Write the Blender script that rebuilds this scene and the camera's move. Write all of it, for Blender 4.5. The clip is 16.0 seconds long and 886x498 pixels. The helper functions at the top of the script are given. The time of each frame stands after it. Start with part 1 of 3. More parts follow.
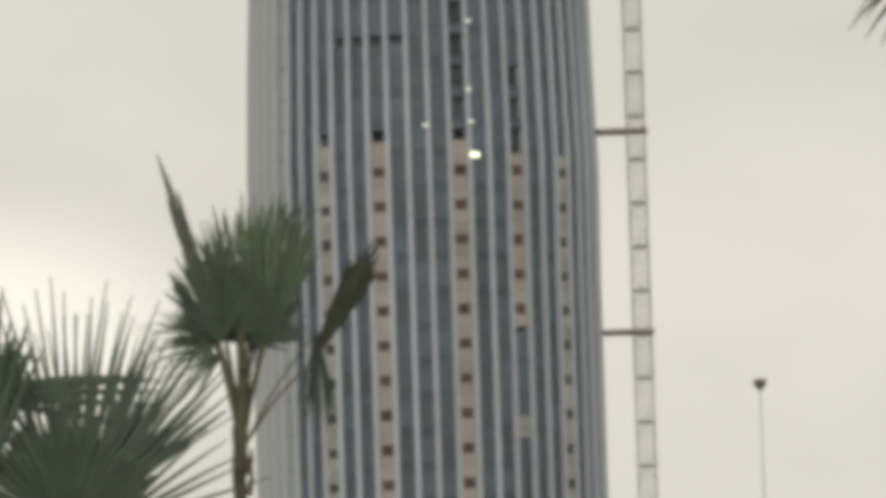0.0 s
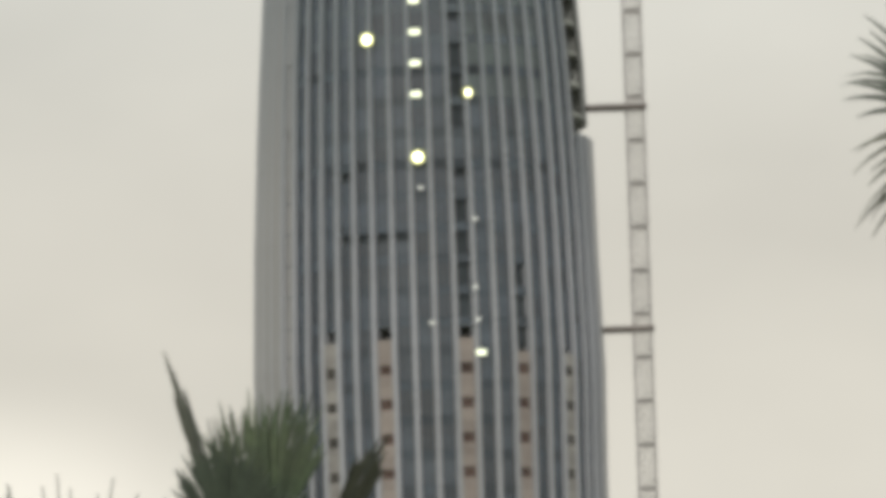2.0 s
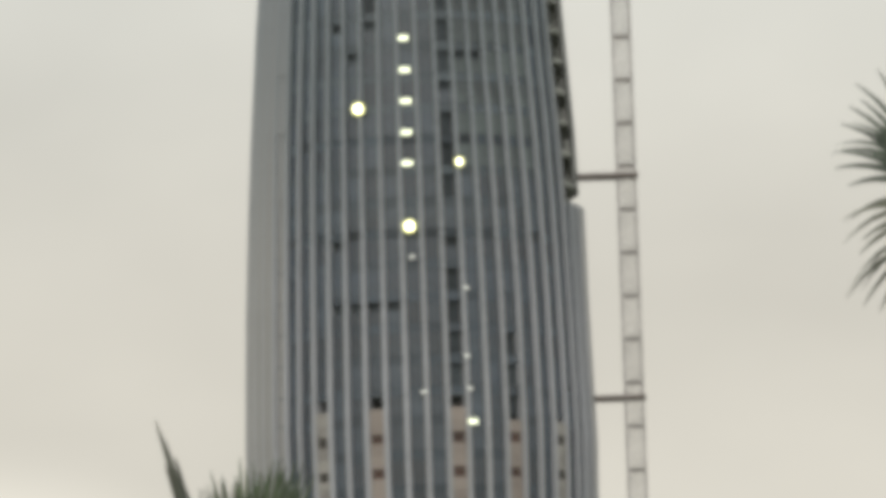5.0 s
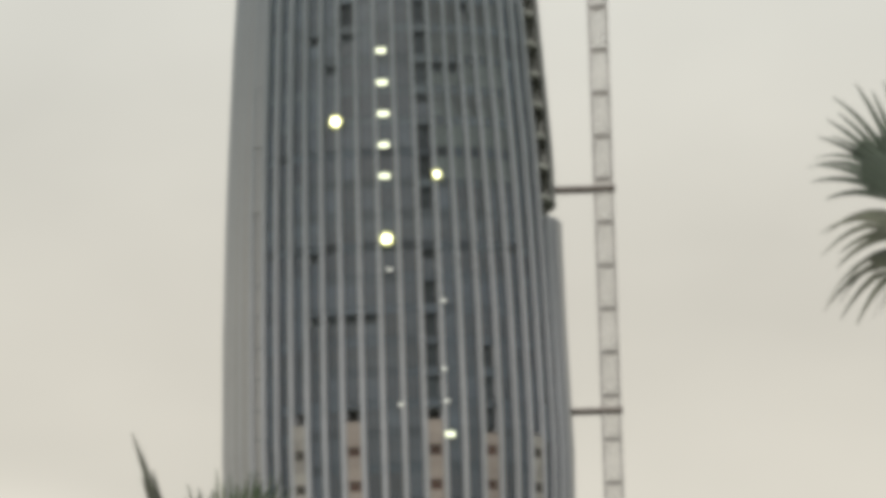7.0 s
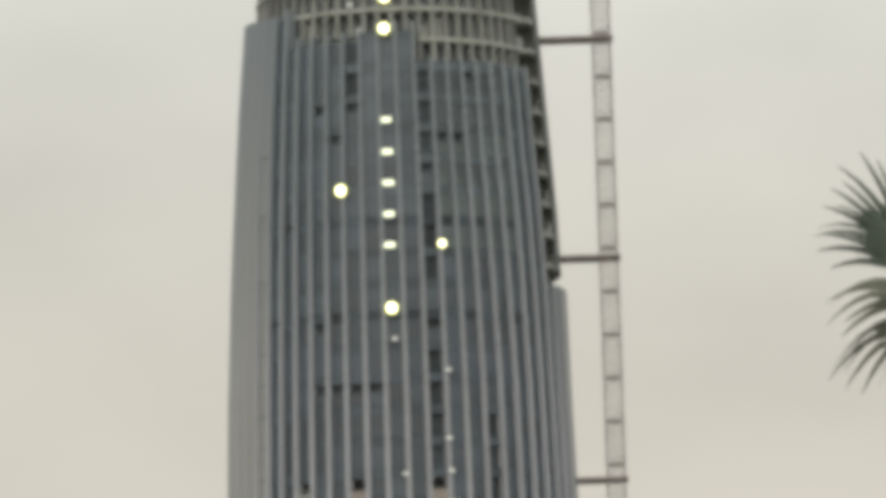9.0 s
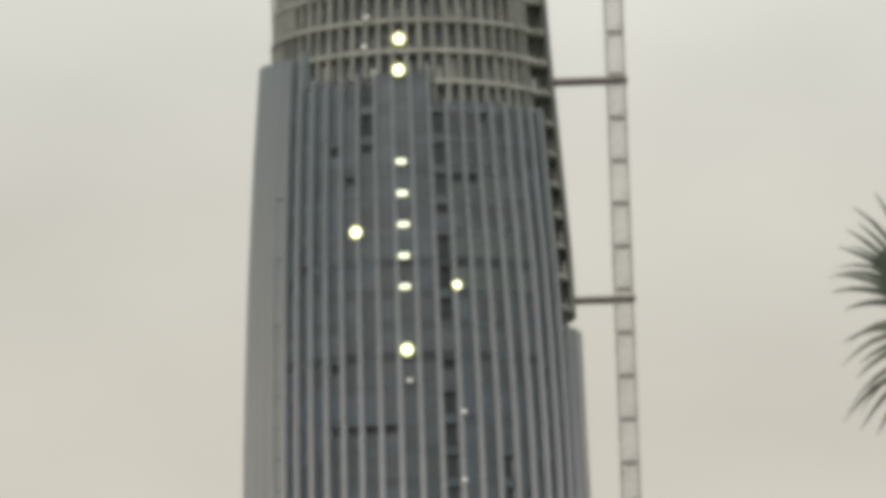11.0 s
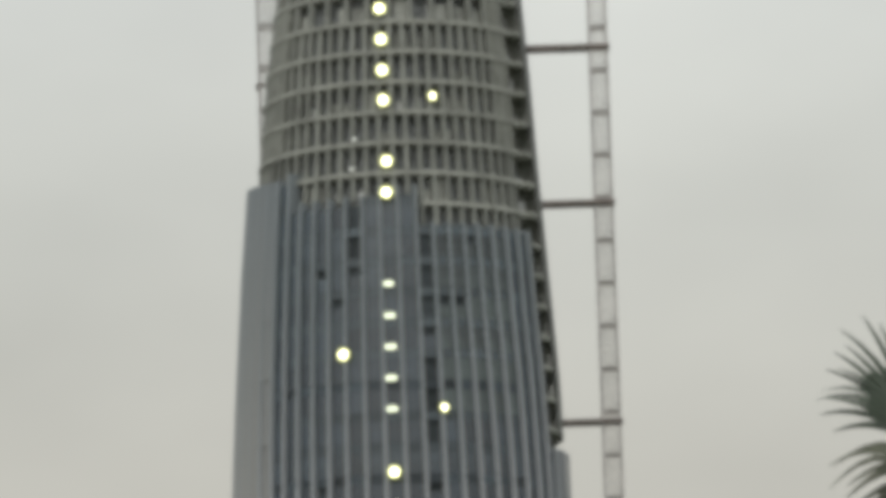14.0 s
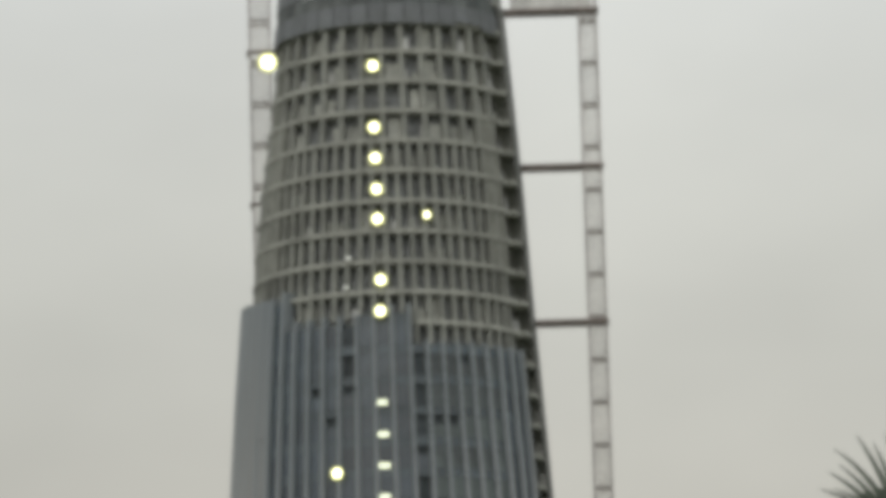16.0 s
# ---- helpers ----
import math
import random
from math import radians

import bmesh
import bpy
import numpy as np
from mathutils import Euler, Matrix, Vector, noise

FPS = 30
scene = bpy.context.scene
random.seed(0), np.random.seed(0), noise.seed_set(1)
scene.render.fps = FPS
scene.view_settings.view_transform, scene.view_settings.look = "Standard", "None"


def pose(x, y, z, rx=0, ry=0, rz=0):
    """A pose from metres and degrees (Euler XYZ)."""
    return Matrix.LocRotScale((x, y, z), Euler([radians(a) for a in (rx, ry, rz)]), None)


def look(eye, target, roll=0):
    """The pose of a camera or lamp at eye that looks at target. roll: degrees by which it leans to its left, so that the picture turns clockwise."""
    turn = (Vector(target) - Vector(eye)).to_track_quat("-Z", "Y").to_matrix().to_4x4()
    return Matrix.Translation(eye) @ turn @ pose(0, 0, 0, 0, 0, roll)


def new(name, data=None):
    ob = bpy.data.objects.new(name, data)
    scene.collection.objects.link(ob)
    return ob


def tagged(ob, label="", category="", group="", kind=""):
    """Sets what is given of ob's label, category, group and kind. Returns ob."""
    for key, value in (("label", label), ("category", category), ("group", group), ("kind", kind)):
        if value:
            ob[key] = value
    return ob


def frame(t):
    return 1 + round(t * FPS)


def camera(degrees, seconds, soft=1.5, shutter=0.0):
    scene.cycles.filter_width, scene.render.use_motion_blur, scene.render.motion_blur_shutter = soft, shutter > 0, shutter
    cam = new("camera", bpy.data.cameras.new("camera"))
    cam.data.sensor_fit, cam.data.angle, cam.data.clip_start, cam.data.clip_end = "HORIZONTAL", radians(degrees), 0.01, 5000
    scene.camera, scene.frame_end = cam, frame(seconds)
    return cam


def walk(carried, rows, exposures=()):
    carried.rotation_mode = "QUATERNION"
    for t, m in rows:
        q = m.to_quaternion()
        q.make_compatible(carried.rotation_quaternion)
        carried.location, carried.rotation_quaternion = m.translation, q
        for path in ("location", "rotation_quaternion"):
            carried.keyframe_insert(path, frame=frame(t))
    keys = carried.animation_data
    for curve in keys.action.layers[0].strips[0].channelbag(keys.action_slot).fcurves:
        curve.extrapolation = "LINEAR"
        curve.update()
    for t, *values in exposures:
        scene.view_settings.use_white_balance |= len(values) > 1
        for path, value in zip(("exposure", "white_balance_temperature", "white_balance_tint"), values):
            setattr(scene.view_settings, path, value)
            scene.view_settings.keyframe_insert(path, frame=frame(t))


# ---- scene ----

# camera: it stands still on the ground far from the tower, with a long lens, and tilts up
cam = camera(8.0, 16.0, soft=6.8)
EYE = (0.0, 0.0, 1.6)
ROWS = (  # seconds, degrees to the right, degrees up, roll
    (0, 0.0000, 5.5000, -1.814), (0.5, -0.0144, 6.1435, -1.844), (1, -0.0393, 6.5799, -1.720),
    (1.5, -0.0565, 7.0733, -1.808), (2, -0.0068, 7.2880, -1.749), (2.5, 0.0999, 7.2649, -1.769),
    (3, 0.1045, 7.2786, -1.803), (3.5, 0.1266, 7.3776, -1.741), (4, 0.0979, 7.5127, -1.757),
    (4.5, 0.0716, 7.7256, -1.782), (4.7, 0.0671, 7.8757, -1.82), (6.8, 0.2500, 7.9830, -1.775), (7, 0.3009, 8.0190, -1.773),
    (7.5, 0.3369, 8.1010, -1.855), (8, 0.3078, 8.2066, -1.783), (8.5, 0.2886, 8.3613, -1.805),
    (9, 0.2730, 8.6445, -1.777), (9.2, 0.2596, 8.7063, -1.818), (11.3, 0.1230, 9.0470, -1.812), (11.5, 0.1079, 9.0647, -1.810),
    (12, 0.0891, 9.1962, -1.833), (12.5, 0.1602, 9.2942, -1.836), (13, 0.1987, 9.6841, -1.816),
    (13.5, 0.2582, 9.9864, -1.863), (14, 0.2970, 10.1262, -1.812), (14.5, 0.3422, 10.3414, -1.745),
    (15, 0.3910, 10.5628, -1.858), (15.5, 0.3726, 10.7680, -1.803), (16, 0.3841, 11.1992, -1.717),
)
EXPOSURES = (  # seconds, stops, kelvin, tint
    (0, 0.03, 6470, 9.5), (0.5, -0.02, 6490, 10), (1, -0.02, 6500, 10), (2.5, -0.06, 6500, 10), (3.5, -0.05, 6500, 10), (7, -0.07, 6540, 10), (9, -0.115, 6570, 10),
    (12.5, -0.18, 6620, 10), (13.5, -0.22, 6500, 9.5), (14, -0.31, 6340, 9), (14.5, -0.33, 6360, 9), (15.5, -0.36, 6410, 9.4), (16, -0.39, 6430, 9.5),
)
walk(cam, [(t, pose(*EYE, 90 + up, 0, -right) @ pose(0, 0, 0, 0, 0, roll)) for t, right, up, roll in ROWS], EXPOSURES)

# ---- world and sun: overcast ----
SUN_EL, SUN_AZ = 40.0, -164.0  # degrees up; degrees from the view's heading (+y): behind the camera, a little to its left


def make_world():
    world = bpy.data.worlds.new("overcast_sky")
    world.use_nodes = True
    scene.world = world
    nt = world.node_tree
    nt.nodes.clear()
    out = nt.nodes.new("ShaderNodeOutputWorld")
    bg = nt.nodes.new("ShaderNodeBackground")
    bg.inputs["Strength"].default_value = 1.0
    sky = nt.nodes.new("ShaderNodeTexSky")
    sky.sky_type = "NISHITA"
    sky.sun_disc = False
    sky.sun_elevation = radians(SUN_EL)
    sky.sun_rotation = radians(360 + SUN_AZ)
    sky.dust_density = 6.0
    dim = nt.nodes.new("ShaderNodeVectorMath")
    dim.operation = "SCALE"
    dim.inputs["Scale"].default_value = 0.012
    nt.links.new(sky.outputs[0], dim.inputs[0])
    co = nt.nodes.new("ShaderNodeTexCoord")
    sep = nt.nodes.new("ShaderNodeSeparateXYZ")
    nt.links.new(co.outputs["Generated"], sep.inputs[0])
    ramp = nt.nodes.new("ShaderNodeValToRGB")
    cr = ramp.color_ramp
    cr.interpolation = "B_SPLINE"
    stops = ((0.0, (0.30, 0.29, 0.27)), (0.03, (0.735, 0.705, 0.63)), (0.08, (0.705, 0.672, 0.586)), (0.13, (0.665, 0.628, 0.544)),
             (0.175, (0.69, 0.677, 0.603)), (0.235, (0.87, 0.87, 0.80)), (1.0, (1.05, 1.08, 1.12)))
    cr.elements[0].position, cr.elements[0].color = stops[0][0], (*stops[0][1], 1)
    cr.elements[1].position, cr.elements[1].color = stops[-1][0], (*stops[-1][1], 1)
    for p, c in stops[1:-1]:
        cr.elements.new(p).color = (*c, 1)
    nt.links.new(sep.outputs["Z"], ramp.inputs[0])
    # soft, wide cloud forms
    mp = nt.nodes.new("ShaderNodeMapping")
    mp.inputs["Scale"].default_value = (14.0, 14.0, 26.0)
    mp.inputs["Location"].default_value = (0.35, 0.2, 0.1)
    nt.links.new(co.outputs["Generated"], mp.inputs[0])
    no = nt.nodes.new("ShaderNodeTexNoise")
    no.inputs["Scale"].default_value = 1.0
    no.inputs["Detail"].default_value = 3.0
    no.inputs["Roughness"].default_value = 0.45
    nt.links.new(mp.outputs[0], no.inputs["Vector"])
    rng = nt.nodes.new("ShaderNodeMapRange")
    rng.inputs["From Min"].default_value, rng.inputs["From Max"].default_value = 0.25, 0.75
    rng.inputs["To Min"].default_value, rng.inputs["To Max"].default_value = 0.93, 1.10
    nt.links.new(no.outputs[0], rng.inputs[0])
    mul = nt.nodes.new("ShaderNodeVectorMath")
    mul.operation = "SCALE"
    nt.links.new(ramp.outputs[0], mul.inputs[0])
    nt.links.new(rng.outputs[0], mul.inputs["Scale"])
    # the cloud is thicker towards one side
    across = nt.nodes.new("ShaderNodeMapRange")
    across.inputs["From Min"].default_value, across.inputs["From Max"].default_value = -0.06, 0.03
    across.inputs["To Min"].default_value, across.inputs["To Max"].default_value = 0.95, 1.0
    nt.links.new(sep.outputs["X"], across.inputs[0])
    thick = nt.nodes.new("ShaderNodeVectorMath")
    thick.operation = "SCALE"
    nt.links.new(mul.outputs[0], thick.inputs[0])
    nt.links.new(across.outputs[0], thick.inputs["Scale"])
    # a thin, bright place in the low cloud
    off = nt.nodes.new("ShaderNodeVectorMath")
    off.operation = "SUBTRACT"
    off.inputs[1].default_value = (-0.078, 0.993, 0.083)
    nt.links.new(co.outputs["Generated"], off.inputs[0])
    wide = nt.nodes.new("ShaderNodeVectorMath")
    wide.operation = "MULTIPLY"
    wide.inputs[1].default_value = (1.0, 0.3, 1.9)
    nt.links.new(off.outputs[0], wide.inputs[0])
    far = nt.nodes.new("ShaderNodeVectorMath")
    far.operation = "LENGTH"
    nt.links.new(wide.outputs[0], far.inputs[0])
    thin = nt.nodes.new("ShaderNodeMapRange")
    thin.interpolation_type = "SMOOTHERSTEP"
    thin.inputs["From Min"].default_value, thin.inputs["From Max"].default_value = 0.012, 0.058
    thin.inputs["To Min"].default_value, thin.inputs["To Max"].default_value = 1.43, 1.0
    nt.links.new(far.outputs["Value"], thin.inputs[0])
    mul2 = nt.nodes.new("ShaderNodeVectorMath")
    mul2.operation = "SCALE"
    nt.links.new(thick.outputs[0], mul2.inputs[0])
    nt.links.new(thin.outputs[0], mul2.inputs["Scale"])
    add = nt.nodes.new("ShaderNodeVectorMath")
    add.operation = "ADD"
    nt.links.new(mul2.outputs[0], add.inputs[0])
    nt.links.new(dim.outputs[0], add.inputs[1])
    nt.links.new(add.outputs[0], bg.inputs["Color"])
    nt.links.new(bg.outputs[0], out.inputs[0])


make_world()
sun = new("sun", bpy.data.lights.new("sun", "SUN"))
sun.data.energy = 0.46
sun.data.angle = radians(25)
sun.data.color = (1.0, 0.96, 0.9)
sun.matrix_world = look((-21.1, -73.6, 64.3), (0, 0, 0))


# ---- materials ----
def material(name, colour, rough=0.7, metal=0.0, spread=0.12, grain=3.0, stain=0.25, bump=0.1, ior=1.5, piece=0.0, island=0.0,
             colour2=None, stretch=(1, 1, 1)):
    """A procedural surface: fine grain, wide stains, fine relief, and a tone of its own for each piece."""
    m = bpy.data.materials.new(name)
    m.use_nodes = True
    nt = m.node_tree
    bs = nt.nodes["Principled BSDF"]
    bs.inputs["Roughness"].default_value = rough
    bs.inputs["Metallic"].default_value = metal
    bs.inputs["IOR"].default_value = ior
    co = nt.nodes.new("ShaderNodeTexCoord")
    mp = nt.nodes.new("ShaderNodeMapping")
    mp.inputs["Scale"].default_value = stretch
    nt.links.new(co.outputs["Object"], mp.inputs[0])
    fine = nt.nodes.new("ShaderNodeTexNoise")
    fine.inputs["Scale"].default_value = grain
    fine.inputs["Detail"].default_value = 5.0
    wide = nt.nodes.new("ShaderNodeTexNoise")
    wide.inputs["Scale"].default_value = stain
    wide.inputs["Detail"].default_value = 3.0
    nt.links.new(mp.outputs[0], fine.inputs["Vector"])
    nt.links.new(mp.outputs[0], wide.inputs["Vector"])
    mix = nt.nodes.new("ShaderNodeMix")
    mix.data_type = "RGBA"
    c2 = colour2 or tuple(c * 0.62 for c in colour)
    mix.inputs[6].default_value = (*colour, 1)
    mix.inputs[7].default_value = (*c2, 1)
    st = nt.nodes.new("ShaderNodeMapRange")
    st.inputs["From Min"].default_value, st.inputs["From Max"].default_value = 0.42, 0.72
    nt.links.new(wide.outputs[0], st.inputs[0])
    nt.links.new(st.outputs[0], mix.inputs[0])
    gain = nt.nodes.new("ShaderNodeMapRange")
    gain.inputs["From Min"].default_value, gain.inputs["From Max"].default_value = 0.3, 0.7
    gain.inputs["To Min"].default_value, gain.inputs["To Max"].default_value = 1 - spread, 1 + spread
    nt.links.new(fine.outputs[0], gain.inputs[0])
    sc = nt.nodes.new("ShaderNodeVectorMath")
    sc.operation = "SCALE"
    nt.links.new(mix.outputs[2], sc.inputs[0])
    nt.links.new(gain.outputs[0], sc.inputs["Scale"])
    last = sc.outputs[0]
    for amount, kind in ((piece, "piece"), (island, "island")):
        if amount:
            if kind == "piece":
                src = nt.nodes.new("ShaderNodeObjectInfo").outputs["Random"]
            else:
                src = nt.nodes.new("ShaderNodeNewGeometry").outputs["Random Per Island"]
            pr = nt.nodes.new("ShaderNodeMapRange")
            pr.inputs["To Min"].default_value, pr.inputs["To Max"].default_value = 1 - amount, 1 + amount
            nt.links.new(src, pr.inputs[0])
            s2 = nt.nodes.new("ShaderNodeVectorMath")
            s2.operation = "SCALE"
            nt.links.new(last, s2.inputs[0])
            nt.links.new(pr.outputs[0], s2.inputs["Scale"])
            last = s2.outputs[0]
    nt.links.new(last, bs.inputs["Base Color"])
    if bump:
        bp = nt.nodes.new("ShaderNodeBump")
        bp.inputs["Strength"].default_value = bump
        bp.inputs["Distance"].default_value = 0.03
        nt.links.new(fine.outputs[0], bp.inputs["Height"])
        nt.links.new(bp.outputs[0], bs.inputs["Normal"])
    return m


def glow(name, colour, strength):
    m = bpy.data.materials.new(name)
    m.use_nodes = True
    bs = m.node_tree.nodes["Principled BSDF"]
    bs.inputs["Base Color"].default_value = (0.8, 0.8, 0.75, 1)
    bs.inputs["Emission Color"].default_value = (*colour, 1)
    bs.inputs["Emission Strength"].default_value = strength
    return m


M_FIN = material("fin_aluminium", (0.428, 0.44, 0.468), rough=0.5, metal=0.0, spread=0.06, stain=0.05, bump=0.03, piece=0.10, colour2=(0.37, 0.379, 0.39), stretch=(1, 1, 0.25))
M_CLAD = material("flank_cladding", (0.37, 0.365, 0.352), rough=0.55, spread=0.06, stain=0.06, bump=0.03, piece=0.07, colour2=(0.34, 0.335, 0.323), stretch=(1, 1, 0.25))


def height_tinted(m, colour, z0, z1):
    """The upper lengths are blue-grey: the base colour goes over to it between two heights, raggedly."""
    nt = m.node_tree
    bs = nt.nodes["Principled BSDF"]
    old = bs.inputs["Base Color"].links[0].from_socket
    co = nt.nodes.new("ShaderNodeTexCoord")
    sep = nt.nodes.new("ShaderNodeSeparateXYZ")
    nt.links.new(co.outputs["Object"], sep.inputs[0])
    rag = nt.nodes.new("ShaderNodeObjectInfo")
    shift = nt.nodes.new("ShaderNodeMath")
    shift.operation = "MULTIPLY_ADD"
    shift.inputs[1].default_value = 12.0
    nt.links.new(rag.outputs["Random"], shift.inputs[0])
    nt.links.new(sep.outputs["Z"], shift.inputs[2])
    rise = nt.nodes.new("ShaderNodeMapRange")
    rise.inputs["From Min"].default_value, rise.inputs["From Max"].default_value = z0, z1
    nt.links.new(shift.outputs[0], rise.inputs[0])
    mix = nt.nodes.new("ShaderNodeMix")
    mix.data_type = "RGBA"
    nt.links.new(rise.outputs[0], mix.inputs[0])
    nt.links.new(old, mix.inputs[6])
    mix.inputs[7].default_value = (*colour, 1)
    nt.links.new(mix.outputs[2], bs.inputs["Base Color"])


height_tinted(M_FIN, (0.262, 0.293, 0.310), 112, 150)
height_tinted(M_CLAD, (0.205, 0.230, 0.248), 118, 164)
M_GLASS = material("coated_glass", (0.053, 0.074, 0.097), rough=0.12, spread=0.2, grain=0.8, stain=0.2, bump=0.01, ior=1.75, piece=0.36, colour2=(0.034, 0.048, 0.070))
M_GLASS_REST = material("coated_glass_joined", (0.053, 0.074, 0.097), rough=0.12, spread=0.2, grain=0.8, stain=0.2, bump=0.01, ior=1.75, island=0.36, colour2=(0.034, 0.048, 0.070))


def height_paled(m, gain, z0, z1):
    """Scales the base colour by gain: paler, and less blue, from one height to another."""
    nt = m.node_tree
    bs = nt.nodes["Principled BSDF"]
    old = bs.inputs["Base Color"].links[0].from_socket
    co = nt.nodes.new("ShaderNodeTexCoord")
    sep = nt.nodes.new("ShaderNodeSeparateXYZ")
    nt.links.new(co.outputs["Object"], sep.inputs[0])
    rise = nt.nodes.new("ShaderNodeMapRange")
    rise.inputs["From Min"].default_value, rise.inputs["From Max"].default_value = z0, z1
    nt.links.new(sep.outputs["Z"], rise.inputs[0])
    much = nt.nodes.new("ShaderNodeMix")
    much.data_type = "RGBA"
    much.inputs[6].default_value = (1, 1, 1, 1)
    much.inputs[7].default_value = (*gain, 1)
    nt.links.new(rise.outputs[0], much.inputs[0])
    mul = nt.nodes.new("ShaderNodeVectorMath")
    mul.operation = "MULTIPLY"
    nt.links.new(old, mul.inputs[0])
    nt.links.new(much.outputs[2], mul.inputs[1])
    nt.links.new(mul.outputs[0], bs.inputs["Base Color"])


for m in (M_GLASS, M_GLASS_REST):
    height_paled(m, (1.26, 1.24, 1.14), 110, 138)
M_GLASS_FILM = material("film_covered_glass", (0.106, 0.134, 0.134), rough=0.3, spread=0.22, grain=0.7, stain=0.22, bump=0.03, ior=1.6, piece=0.26, colour2=(0.058, 0.070, 0.078), stretch=(1, 1, 0.7))
M_SPANDREL = material("spandrel_panel", (0.066, 0.088, 0.112), rough=0.25, spread=0.1, stain=0.12, bump=0.03, ior=1.6, piece=0.25, colour2=(0.048, 0.066, 0.082))
M_SPANDREL_REST = material("spandrel_panel_joined", (0.066, 0.088, 0.112), rough=0.25, spread=0.1, stain=0.12, bump=0.03, ior=1.6, island=0.3, colour2=(0.048, 0.066, 0.082))
for m in (M_SPANDREL, M_SPANDREL_REST):
    height_paled(m, (1.35, 1.32, 1.2), 110, 138)
M_BARE_SPANDREL = material("bare_spandrel_board", (0.058, 0.074, 0.083), rough=0.5, spread=0.15, stain=0.3, bump=0.03, piece=0.6, colour2=(0.06, 0.08, 0.10))
M_BRICK = material("plastered_infill", (0.37, 0.325, 0.292), rough=0.9, spread=0.12, grain=6, stain=0.5, piece=0.14, colour2=(0.33, 0.285, 0.255))
M_GREYFILL = material("grey_infill", (0.36, 0.345, 0.32), rough=0.9, spread=0.1, grain=6, stain=0.5, piece=0.12)
M_REDWIN = material("brown_window_glass", (0.095, 0.056, 0.044), rough=0.25, spread=0.2, stain=1.0, bump=0.02, piece=0.3)
M_GREYWIN = material("grey_window_glass", (0.07, 0.065, 0.056), rough=0.25, spread=0.2, stain=1.0, bump=0.02, piece=0.3)
M_CONC = material("raw_concrete", (0.335, 0.345, 0.315), rough=0.9, spread=0.15, grain=2.5, stain=0.22, bump=0.2, piece=0.12)
M_SLAB = material("slab_edge_concrete", (0.435, 0.443, 0.405), rough=0.9, spread=0.12, grain=2.0, stain=0.3, bump=0.2, piece=0.06)
M_INNER = material("blockwork", (0.255, 0.268, 0.275), rough=0.95, spread=0.35, grain=1.1, stain=0.28, bump=0.2)
M_SCREEN = material("safety_screen", (0.185, 0.198, 0.21), rough=0.75, spread=0.15, grain=2, stain=0.45, piece=0.14, colour2=(0.165, 0.178, 0.182))
M_NET = material("dark_debris_net", (0.115, 0.13, 0.13), rough=0.9, spread=0.2, grain=1.5, stain=0.4, piece=0.3, colour2=(0.17, 0.18, 0.18))
M_MAST = material("mast_paint", (0.80, 0.77, 0.74), rough=0.55, metal=0.2, spread=0.25, stain=0.45, bump=0.05, piece=0.12, colour2=(0.50, 0.48, 0.46))
M_MASTLEG = material("mast_leg_steel", (0.62, 0.59, 0.57), rough=0.6, metal=0.2, spread=0.2, stain=0.5, bump=0.05, piece=0.12)
M_MASTDARK = material("mast_collar_steel", (0.50, 0.475, 0.455), rough=0.6, metal=0.3)
M_TIE = material("tie_steel", (0.30, 0.26, 0.24), rough=0.6, metal=0.2, spread=0.15, stain=0.6)
M_HOUSING = material("lamp_housing", (0.10, 0.10, 0.10), rough=0.5)
M_WHITE = material("white_sheet", (0.78, 0.78, 0.76), rough=0.7)
M_LEAF = material("palm_leaf", (0.068, 0.094, 0.041), rough=0.5, spread=0.2, grain=9, stain=1.6, bump=0.1, island=0.3, colour2=(0.04, 0.075, 0.03))
M_LEAFDARK = material("palm_leaf_dark", (0.052, 0.072, 0.045), rough=0.55, spread=0.2, grain=9, stain=1.6, bump=0.1, island=0.15, colour2=(0.038, 0.055, 0.034))
M_LEAFOLD = material("palm_leaf_folded", (0.048, 0.054, 0.034), rough=0.5, spread=0.25, grain=9, stain=1.6, bump=0.1, island=0.4, colour2=(0.046, 0.048, 0.03))
M_LEAFDRY = material("palm_leaf_dry", (0.088, 0.094, 0.062), rough=0.55, spread=0.25, grain=9, stain=1.6, bump=0.1, island=0.4, colour2=(0.05, 0.055, 0.036))
M_PETIOLE = material("palm_petiole", (0.105, 0.092, 0.052), rough=0.6, grain=12)
M_TRUNK = material("palm_trunk", (0.10, 0.078, 0.055), rough=0.95, spread=0.3, grain=7, stain=2.0, bump=0.6, stretch=(1, 1, 3))
M_GROUND = material("ground_grass", (0.075, 0.09, 0.045), rough=0.95, spread=0.25, grain=0.6, stain=0.02, colour2=(0.12, 0.115, 0.095))
M_POLE = material("galvanised_pole", (0.72, 0.71, 0.69), rough=0.5, metal=0.3)
M_LAMPHEAD = material("mast_lamp_head", (0.2, 0.175, 0.16), rough=0.6)
G_FLOOD = glow("flood_light", (1.0, 0.95, 0.60), 7.0)
# yellow glare round the lamps, put into a weakly glowing disc
G_RIM = glow("lamp_halo", (0.80, 0.84, 0.10), 1.0)
G_WHITE = glow("white_light", (1.0, 0.95, 0.66), 6.0)
G_TUBE = glow("tube_light", (0.93, 1.0, 0.68), 1.5)
G_DIM = glow("dim_light", (0.95, 1.0, 0.92), 0.38)


# ---- mesh helpers ----
def thing(name, loc, label, category, group="", kind=""):
    ob = new(name)
    ob.location = loc
    return tagged(ob, label, category, group, kind)


